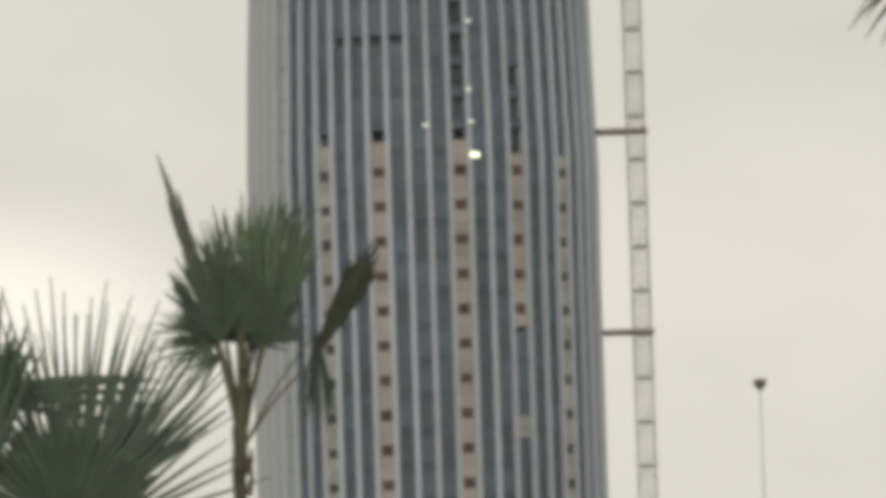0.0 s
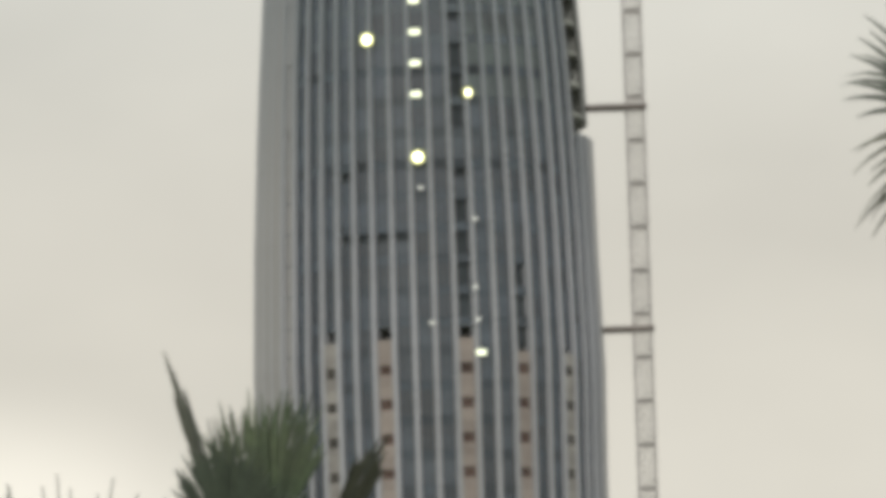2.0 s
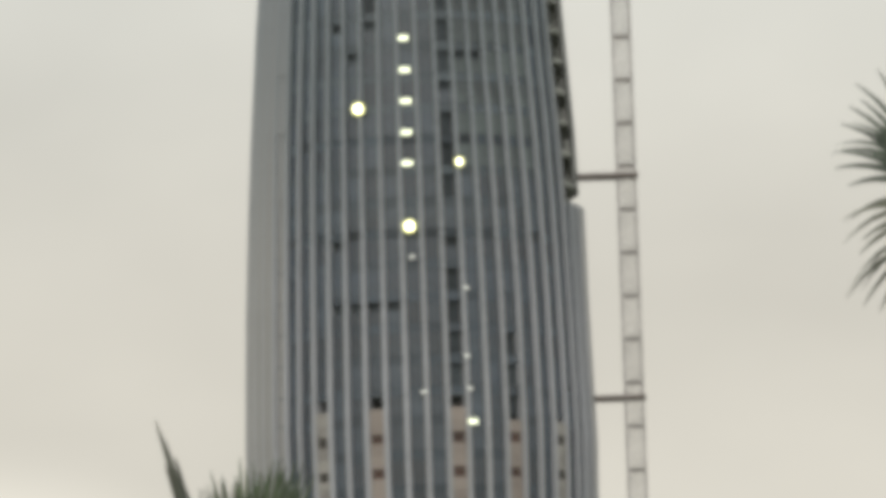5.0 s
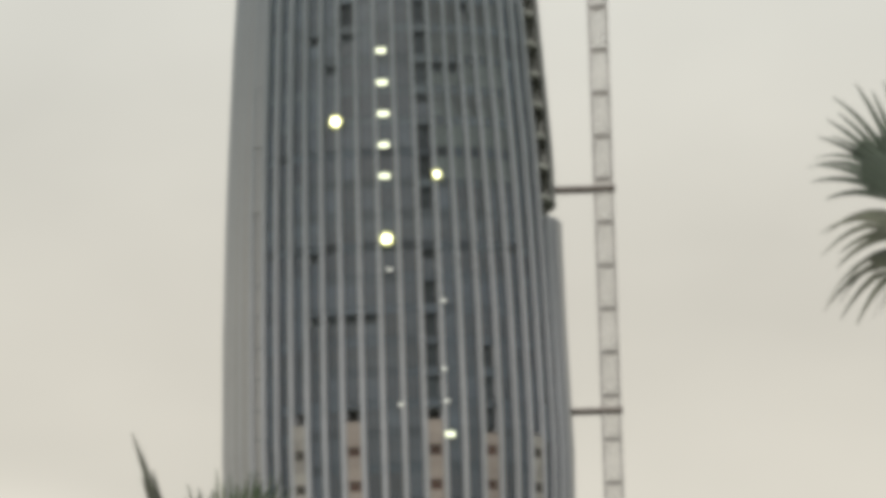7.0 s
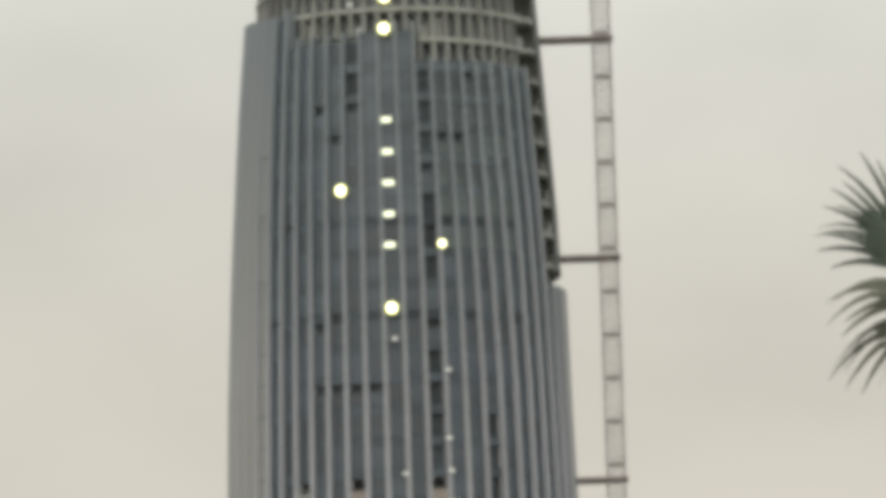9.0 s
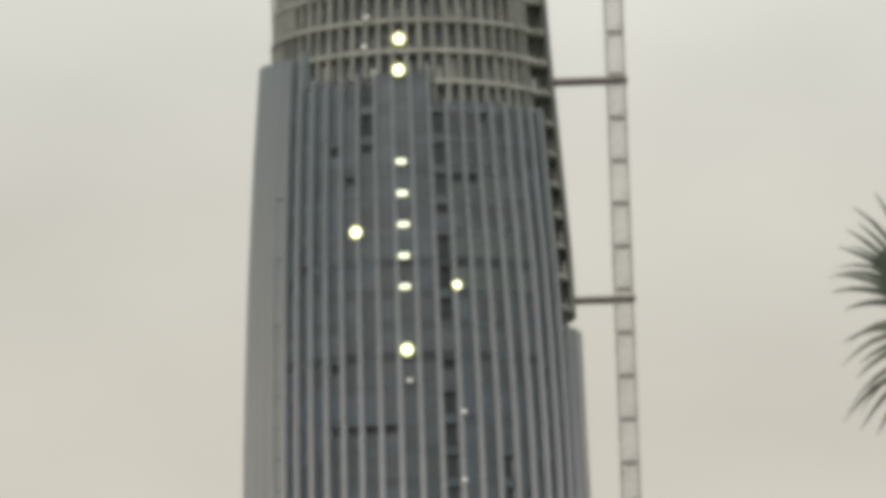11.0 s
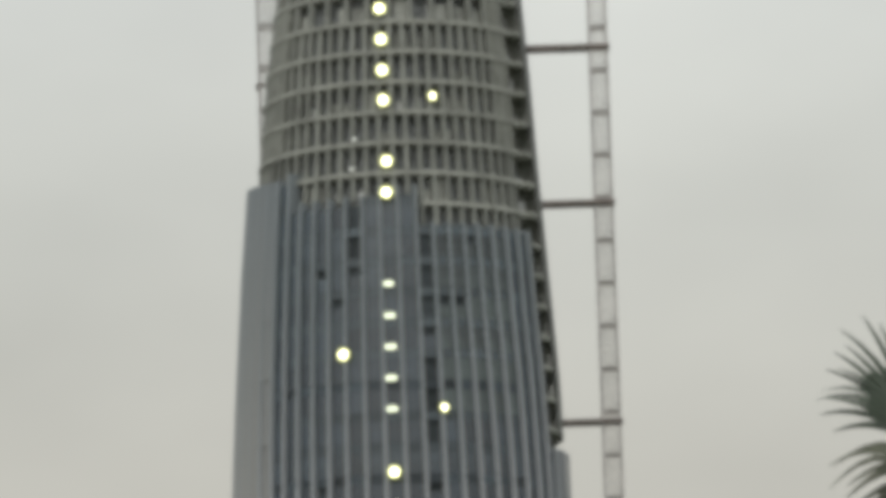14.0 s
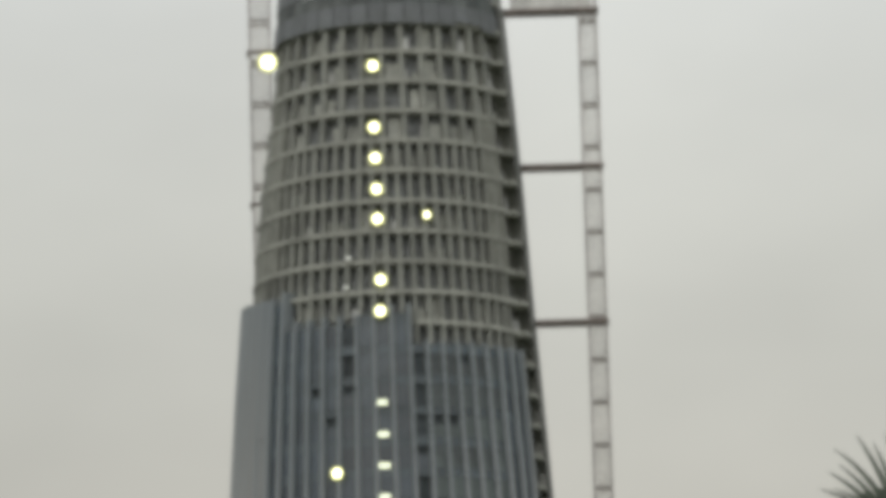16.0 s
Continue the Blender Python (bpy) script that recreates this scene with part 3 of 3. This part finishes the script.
SEC = 5.92
mast = hoist_mast(26.5, DIST, 1.15, 35, SEC, "tall pale lattice hoist mast tied to the round tower")
for z in (17.0, 44.2, 71.4, 98.6, 128.9, 159.1, 180.8, 202.7):
    # two pipes and cross struts from the facade out past the mast
    bm = bmesh.new()
    x0 = CX0 + axis(z) + radius(z) * 0.995 - 26.5
    for s in (-1, 1):
        tube(bm, [(x0, s * 1.35, z), (1.55, s * 1.35, z)], 0.33, 8)
    tube(bm, [(x0 + 0.5, -1.35, z), (-1.2, 1.35, z)], 0.12, 6)
    tube(bm, [(1.2, -1.5, z), (1.2, 1.5, z)], 0.30, 8)
    tube(bm, [(-1.45, -1.5, z), (-1.45, 1.5, z)], 0.16, 8)
    tie = part("tie", bm, M_TIE, mast, "dark brown steel tie from mast to tower")
    bm = bmesh.new()
    box(bm, x0 - 0.2, x0 + 0.35, -1.9, 1.9, z - 0.45, z + 0.5)
    part("bracket", bm, M_TIE, tie)
    if 128 < z < 130:
        bm = bmesh.new()
        box(bm, x0 - 0.5, x0 + 0.9, -1.2, 0.6, z + 0.5, z + 1.5)
        tube(bm, [(x0 + 0.2, -1.3, z + 1.0), (x0 + 0.2, 0.8, z + 1.0)], 0.62, 12)
        part("winch", bm, M_CONC, tie, "grey winch on the tie bracket")
# white sheeting on the landing at the highest tie
for i in range(6):
    x, lift = -10.6 + 1.85 * i, 0.3 * (i % 2)
    bm = bmesh.new()
    hexa(bm, [(x, -1.2, 203.1), (x + 1.8, -1.2, 203.1), (x + 1.8, -1.1, 203.1), (x, -1.1, 203.1),
              (x, -1.2, 205.0 + lift), (x + 1.8, -1.2, 204.7), (x + 1.8, -1.1, 204.7), (x, -1.1, 205.0 + lift)])
    part("landing_sheet", bm, M_WHITE, mast, "white sheeting round a hoist landing")

mast2 = hoist_mast(-19.1, DIST + 20.5, 1.4, 37, SEC, "pale lattice hoist mast rising behind the bare floors")
for z in (180.8, 202.7):
    bm = bmesh.new()
    tube(bm, [(-1.6, -1.4, z), (-1.6, 1.4, z)], 0.3, 8)
    tube(bm, [(-1.6, -1.4, z), (5.0, -1.4, z)], 0.25, 8)
    part("tie", bm, M_TIE, mast2)


# ---- lamps on the building site ----
def site_lamp(x, z, glow_mat, lens, width=0.0, depth=0.45, label=""):
    """A lamp hung at the edge of a floor: bracket, housing and a bright lens."""
    k = (DIST - radius(z) - depth) / (DIST - (17.0 if z > 155 else 20.0))  # pushed out from the wall behind it
    x, z = x * k, 1.6 + (z - 1.6) * k
    s = (x - CX0 - axis(z)) / (radius(z) + depth)
    a = math.degrees(math.asin(s))
    p = polar(a, radius(z) + depth, z)
    lamp = thing("work_lamp", (p.x + CX0, p.y + DIST, z), label or "bright warm work lamp hung at a tower floor edge", "lamp", "site lamps on the tower")
    lamp.rotation_euler = (0, 0, radians(a))
    bm = bmesh.new()
    w = max(lens, width / 2)
    box(bm, -w - 0.06, w + 0.06, 0.0, 0.22, -lens - 0.06, lens + 0.06)
    body = part("housing", bm, M_HOUSING, lamp)
    bm = bmesh.new()
    if width:
        box(bm, -width / 2, width / 2, -0.04, -0.004, -lens, lens)
    else:
        rim = bmesh.new()
        # added glowing disc behind the lens: the lamp's glare halo as a shape
        tube(rim, [(0, -0.12, 0), (0, -0.10, 0), (0, 0.05, 0)], [lens * 1.2, lens * 1.28, lens * 1.2], 20)
        part("halo_disc", rim, G_RIM, lamp, "yellow glow disc standing for the lamp's halo")
        bmesh.ops.create_uvsphere(bm, u_segments=16, v_segments=8, radius=lens * 0.76)
        bmesh.ops.scale(bm, vec=(1, 0.6, 1), verts=bm.verts)
        bmesh.ops.translate(bm, vec=(0, -0.02, 0), verts=bm.verts)
    part("lens", bm, glow_mat, lamp, "glowing lens")
    bm = bmesh.new()
    tube(bm, [(0, 0.1, lens), (0, 0.1, lens + 0.5), (0, 0.5 + depth, lens + 0.7)], 0.05, 6)
    part("bracket", bm, M_HOUSING, lamp)


for x, z in ((-3.13, 192.0), (-3.2, 183.5), (-3.15, 179.25), (-3.1, 175.0), (-3.08, 170.9), (-2.87, 162.55), (-3.05, 158.3), (-3.05, 120.1), (-9.35, 136.2)):
    site_lamp(x, z, G_FLOOD, 0.68, depth=1.55 if z < 160 else 0.45)
for x, z in ((3.53, 171.4), (3.82, 128.65)):
    site_lamp(x, z, G_WHITE, 0.50, depth=1.55 if z < 160 else 0.45, label="cool white work lamp on the tower facade")
for x, z in ((-3.2, 145.4), (-3.1, 141.1), (-3.03, 136.9), (-3.13, 132.7), (-3.12, 128.55)):
    site_lamp(x, z, G_TUBE, 0.33, 1.5, depth=1.0, label="white tube light between two fins")
site_lamp(4.56, 94.0, G_TUBE, 0.32, 1.3, depth=1.55, label="white tube light beside a plastered bay")
for x, z in ((-2.8, 116.0), (4.25, 98.4), (4.0, 102.7), (4.2, 111.8), (-1.8, 98.0), (-7.1, 165.8), (-7.55, 161.8)):
    site_lamp(x, z, G_DIM, 0.2, 0.75, depth=1.5 if z < 160 else 0.45, label="dim white lamp on the tower facade")


def mast_lamp():
    lamp = thing("flood_lamp", (-18.0, DIST + 18.6, 201.0), "very bright flood lamp on the rear hoist mast", "lamp")
    bm = bmesh.new()
    box(bm, -0.95, 0.95, 0.0, 0.35, -0.8, 0.8)
    part("housing", bm, M_HOUSING, lamp)
    bm = bmesh.new()
    # glare halo of the flood lamp, added as a glowing disc
    rim = bmesh.new()
    tube(rim, [(0, -0.16, 0), (0, -0.13, 0), (0, 0.05, 0)], [1.25, 1.34, 1.25], 20)
    part("halo_disc", rim, G_RIM, lamp, "yellow glow disc standing for the lamp's halo")
    bmesh.ops.create_uvsphere(bm, u_segments=16, v_segments=8, radius=0.86)
    bmesh.ops.scale(bm, vec=(1, 0.55, 1), verts=bm.verts)
    bmesh.ops.translate(bm, vec=(0, -0.03, 0), verts=bm.verts)
    part("lens", bm, G_FLOOD, lamp)


mast_lamp()


# ---- a high lamp mast ----
def high_mast(x, y, h):
    pole = thing("street_lamp", (x, y, 0), "slender tapered high-mast street lamp with a dark head", "street lamp")
    bm = bmesh.new()
    tube(bm, [(0, 0, 0), (0, 0, h * 0.5), (0, 0, h)], [0.13, 0.065, 0.04], 10)
    part("pole", bm, M_POLE, pole)
    bm = bmesh.new()
    tube(bm, [(0, 0, h - 0.25), (0, 0, h), (0, 0, h + 0.22), (0, 0, h + 0.28)], [0.12, 0.30, 0.34, 0.1], 12)
    part("lamp_head", bm, M_LAMPHEAD, pole)


high_mast(14.84, 300, 23.55)


# ---- palms ----
def fan_leaf(bm, hub, up, normal, size, span, count, droop=0.15, split=0.5, rng=None, fold=0.0, arch=0.0):
    """A fan blade: count pleated segments from a hub, joined for the inner part and free, thin and drooping at the tips."""
    u = Vector(up).normalized()
    n = Vector(normal)
    n = (n - u * n.dot(u)).normalized()
    v = n.cross(u)
    hub = Vector(hub)
    half = radians(span) / 2
    for i in range(count):
        f = -1 + 2 * (i + 0.5) / count
        ang = f * half + rng.uniform(-0.02, 0.02)
        d = u * math.cos(ang) + v * math.sin(ang)
        d = (d - n * (abs(f) ** 1.3) * fold).normalized()
        side = n.cross(d).normalized()
        length = size * (1 - 0.22 * abs(f) ** 2) * rng.uniform(0.88, 1.06)
        dw = math.tan(half / count) * 1.06
        dr = droop * rng.uniform(0.5, 1.6)
        sway = rng.uniform(-1, 1) * (0.03 + 0.6 * droop)
        prev = None
        curl = arch * rng.uniform(0.7, 1.35)
        walked, at_s, p_arch = d.copy(), 0.0, hub.copy()
        for s in (0.02, 0.25, split, split + (1 - split) * 0.3, split + (1 - split) * 0.6, split + (1 - split) * 0.85, 1.0):
            r = length * s
            w = size * s * dw if s <= split else size * split * dw * (1 - (s - split) / (1 - split)) ** 0.6
            w = max(w, 0.004)
            bend = max(0.0, s - 0.35) ** 2
            p = hub + d * r + Vector((0, 0, -1)) * dr * size * bend * 2.4 + side * sway * size * bend
            if arch:
                # the finger keeps its length and turns over under its own weight
                for q in range(4):
                    mid_s = at_s + (s - at_s) * (q + 0.5) / 4
                    walked = (d + Vector((-0.25, 0, -1)) * curl * max(0.0, mid_s - 0.3) * 2.0 + side * sway * mid_s).normalized()
                    p_arch = p_arch + walked * length * (s - at_s) / 4
                at_s, p = s, p_arch
            pleat = n * (0.30 * w)
            row = [bm.verts.new(p - side * w), bm.verts.new(p + pleat), bm.verts.new(p + side * w)]
            if prev:
                bm.faces.new((prev[0], prev[1], row[1], row[0]))
                bm.faces.new((prev[1], prev[2], row[2], row[1]))
            prev = row


def palm(x, y, trunk_top, trunk_r, label, leaves, seed):
    """leaves: hub (x, z from the ground, y offset), up, normal, size, span, count, droop, split, fold, material."""
    tree = thing("fan_palm", (x, y, 0), label, "palm tree", "palms")
    rng = random.Random(seed)
    bm = bmesh.new()
    n = 26
    pts = [(0.03 * math.sin(i * 0.7), 0, trunk_top * i / n) for i in range(n + 1)]
    rad = [trunk_r * (1.25 - 0.35 * i / n) * (1.0 + (0.10 if i % 2 else -0.04)) for i in range(n + 1)]
    tube(bm, pts, rad, 12)
    part("trunk", bm, M_TRUNK, tree, "ringed brown palm trunk")
    for i in range(9):
        bm = bmesh.new()
        a = rng.uniform(0, 6.28)
        z = trunk_top - rng.uniform(0.0, 0.55)
        o = Vector((math.cos(a), math.sin(a), 0))
        p = Vector((0, 0, z)) + o * trunk_r * 0.8
        tube(bm, [p, p + o * 0.03 + Vector((0, 0, 0.14)), p + o * 0.04 + Vector((0, 0, 0.24))], [0.035, 0.028, 0.012], 5)
        part("leaf_base", bm, M_TRUNK, tree)
    for hub, up, normal, size, span, count, droop, split, fold, mat, *more in leaves:
        h = Vector((hub[0] - x, hub[2], hub[1]))
        bm = bmesh.new()
        fan_leaf(bm, h, up, normal, size, span, count, droop, split, rng, fold, more[0] if more else 0.0)
        leaf = part("leaf", bm, mat, tree)
        bm = bmesh.new()
        start = Vector((0, 0, trunk_top - 0.05))
        mid = start.lerp(h, 0.5) + Vector((0, 0, 0.10 + 0.08 * (h - start).length))
        pts = []
        for i in range(9):
            s = i / 8
            pts.append(start * (1 - s) ** 2 + mid * 2 * s * (1 - s) + h * s * s)
        thick = more[1] if len(more) > 1 else 0.03
        tube(bm, pts, [thick * (1 - 0.42 * i / 8) for i in range(9)], 6)
        part("petiole", bm, M_PETIOLE, leaf)
    return tree


palm(-1.97, 60.0, 5.55, 0.072, "young fan palm with upright green leaves and a slender trunk", [
    ((-1.88, 6.50, 0.0), (0.12, 0.1, 1), (0.25, -1, 0.15), 1.50, 60, 28, 0.02, 0.74, 0.15, M_LEAF),
    ((-1.70, 6.56, -0.1), (0.20, 0.2, 1), (0.45, -1, 0.1), 1.50, 46, 24, 0.02, 0.76, 0.2, M_LEAF),
    ((-1.85, 6.45, 0.3), (0.12, 0.2, 1), (0.1, -1, 0.2), 1.15, 66, 28, 0.03, 0.78, 0.2, M_LEAF),
    ((-2.14, 6.52, -0.2), (-0.12, -0.05, 1), (-0.3, -1, 0.3), 1.02, 82, 26, 0.03, 0.72, 0.3, M_LEAFDARK),
    ((-2.08, 6.55, -0.1), (0.05, -0.1, 1), (-0.2, -1, 0.3), 0.80, 190, 40, 0.04, 0.64, 0.3, M_LEAFDARK),
    ((-2.10, 6.55, 0.25), (-0.06, 0.1, 1), (-0.2, -1, 0.2), 1.42, 44, 16, 0.05, 0.55, 0.2, M_LEAFDARK),
    ((-2.22, 6.72, 0.0), (-0.28, 0.1, 1), (0.4, -0.9, 0.3), 1.66, 9, 3, 0.0, 0.72, 0.02, M_LEAFOLD),
    ((-2.21, 6.72, 0.05), (-0.275, 0.1, 1), (0.4, -0.9, 0.3), 1.68, 4, 3, 0.0, 0.66, 0.02, M_LEAFOLD),
    ((-1.34, 6.26, 0.0), (0.54, 0.1, 0.85), (0.4, -0.85, -0.4), 1.42, 18, 8, 0.0, 0.88, 0.05, M_LEAFOLD, 0.0, 0.018),
    ((-1.34, 6.26, 0.06), (0.55, 0.1, 0.85), (0.4, -0.85, -0.4), 1.34, 17, 7, 0.0, 0.90, 0.05, M_LEAFOLD, 0.0, 0.018),
    ((-1.22, 6.62, 0.1), (0.04, 0.1, -1), (0.5, -1, 0.0), 0.92, 34, 16, 0.02, 0.70, 0.2, M_LEAFDARK, 0.0, 0.016),
    ((-2.20, 6.55, 0.5), (-0.75, 0.5, 0.65), (-0.2, -1, 0.6), 0.92, 130, 26, 0.12, 0.35, 0.1, M_LEAF, 0.5),
    ((-2.16, 6.42, 0.3), (-0.85, 0.3, -0.15), (-0.2, -1, 0.5), 0.62, 110, 20, 0.16, 0.35, 0.1, M_LEAF, 0.5),
    ((-1.85, 6.55, 0.6), (0.15, 0.5, 0.8), (0, -1, 0.4), 0.75, 130, 34, 0.05, 0.7, 0.1, M_LEAFDARK),
    ((-1.93, 6.62, -0.15), (0.0, -0.1, 1), (0.0, -1, 0.3), 0.56, 200, 40, 0.10, 0.5, 0.25, M_LEAFDARK, 0.0, 0.062),
    ((-1.72, 6.62, 0.2), (0.16, 0.2, 1), (0.3, -1, 0.2), 1.30, 44, 30, 0.04, 0.62, 0.2, M_LEAF),
    ((-1.98, 6.60, 0.2), (0.06, 0.2, 1), (0.0, -1, 0.2), 1.22, 54, 26, 0.05, 0.56, 0.2, M_LEAF),
], 3)
palm_left = palm(-2.45, 40.0, 3.1, 0.17, "fan palm with wide dark leaves and split tips", [
    ((-2.42, 3.76, 0.0), (0.02, 0.05, 1), (0.05, -1, 0.05), 1.54, 112, 34, 0.005, 0.37, 0.05, M_LEAFDARK),
    ((-2.34, 3.80, 0.25), (0.56, 0.1, 0.83), (-0.1, -1, 0.1), 1.44, 42, 11, 0.005, 0.46, 0.05, M_LEAFDARK),
    ((-2.36, 3.80, 0.35), (0.02, 0.1, 1), (-0.1, -1, 0.1), 1.40, 70, 18, 0.005, 0.38, 0.05, M_LEAFDARK),
    ((-2.24, 3.72, 0.12), (0.9, 0.1, 0.52), (-0.1, -1, 0.1), 1.14, 60, 9, 0.01, 0.28, 0.05, M_LEAFDARK),
    ((-2.40, 3.72, -0.25), (0.0, -0.1, 1), (0.05, -1, 0.1), 0.70, 176, 44, 0.01, 0.88, 0.05, M_LEAFDARK),
    ((-3.02, 3.86, -0.1), (-0.28, -0.1, 1), (0.1, -1, 0.1), 1.50, 84, 17, 0.01, 0.48, 0.05, M_LEAFDARK),
    ((-3.16, 3.90, 0.1), (0.03, 0.0, 1), (0.1, -1, 0.1), 1.30, 66, 22, 0.01, 0.86, 0.05, M_LEAF),
    ((-3.32, 4.62, 0.35), (1, 0.05, 0.03), (0.1, -1, 0.2), 1.55, 18, 5, 0.03, 0.60, 0.02, M_LEAFDARK),
    ((-2.1, 3.30, -0.2), (0.9, -0.2, 0.10), (0.1, -1, 0.2), 0.95, 66, 7, 0.04, 0.24, 0.1, M_LEAFDARK),
    ((-3.1, 3.40, 0.2), (-0.9, 0.2, 0.3), (0.1, -1, 0.2), 1.2, 160, 36, 0.08, 0.45, 0.1, M_LEAFDARK),
    ((-2.45, 3.5, 0.8), (0.0, 0.8, 0.3), (0, -0.3, 1), 1.0, 170, 36, 0.1, 0.45, 0.1, M_LEAFDARK),
], 5)
bm = bmesh.new()
tube(bm, [(-0.02, -0.3, 3.05), (-0.03, -0.6, 3.75), (-0.09, -0.7, 4.10), (-0.22, -0.7, 4.33), (-0.42, -0.7, 4.42), (-0.8, -0.7, 4.40)], [0.015, 0.014, 0.012, 0.011, 0.009, 0.007], 6)
part("stalk", bm, M_LEAF, palm_left, "bare curved leaf stalk")
palm(4.25, 50.0, 7.8, 0.16, "fan palm with drooping split leaf tips", [
    ((4.00, 8.86, 0.0), (-0.62, 0, 0.80), (0.3, -1, 0.3), 0.98, 66, 9, 0.03, 0.52, 0.05, M_LEAFDARK, 0.6),
    ((4.02, 8.92, 0.15), (-0.36, 0, 0.95), (0.3, -1, 0.3), 1.10, 52, 8, 0.03, 0.50, 0.05, M_LEAFDARK, 0.30),
    ((4.08, 8.62, -0.1), (-0.93, -0.1, 0.36), (0.1, -1, 0.4), 0.88, 50, 6, 0.04, 0.50, 0.1, M_LEAFDRY, 0.95),
    ((4.09, 8.40, 0.0), (-0.95, 0.0, 0.15), (0.1, -1, 0.4), 0.95, 56, 7, 0.05, 0.48, 0.1, M_LEAFDRY, 1.9),
    ((4.45, 8.8, 0.1), (0.35, 0.1, 1), (0.1, -1, 0.2), 1.1, 120, 26, 0.15, 0.45, 0.1, M_LEAFDRY),
    ((4.7, 8.4, 0.0), (0.9, 0.0, 0.3), (0.1, -1, 0.4), 1.1, 150, 30, 0.35, 0.42, 0.1, M_LEAFDRY),
    ((4.35, 8.4, 0.7), (0.1, 0.9, 0.4), (0, -0.5, 1), 0.9, 130, 28, 0.3, 0.42, 0.1, M_LEAFDRY),
    ((4.5, 8.1, -0.4), (0.5, -0.8, 0.1), (0, -0.6, 1), 0.7, 120, 26, 0.2, 0.42, 0.1, M_LEAFDRY),
], 9)
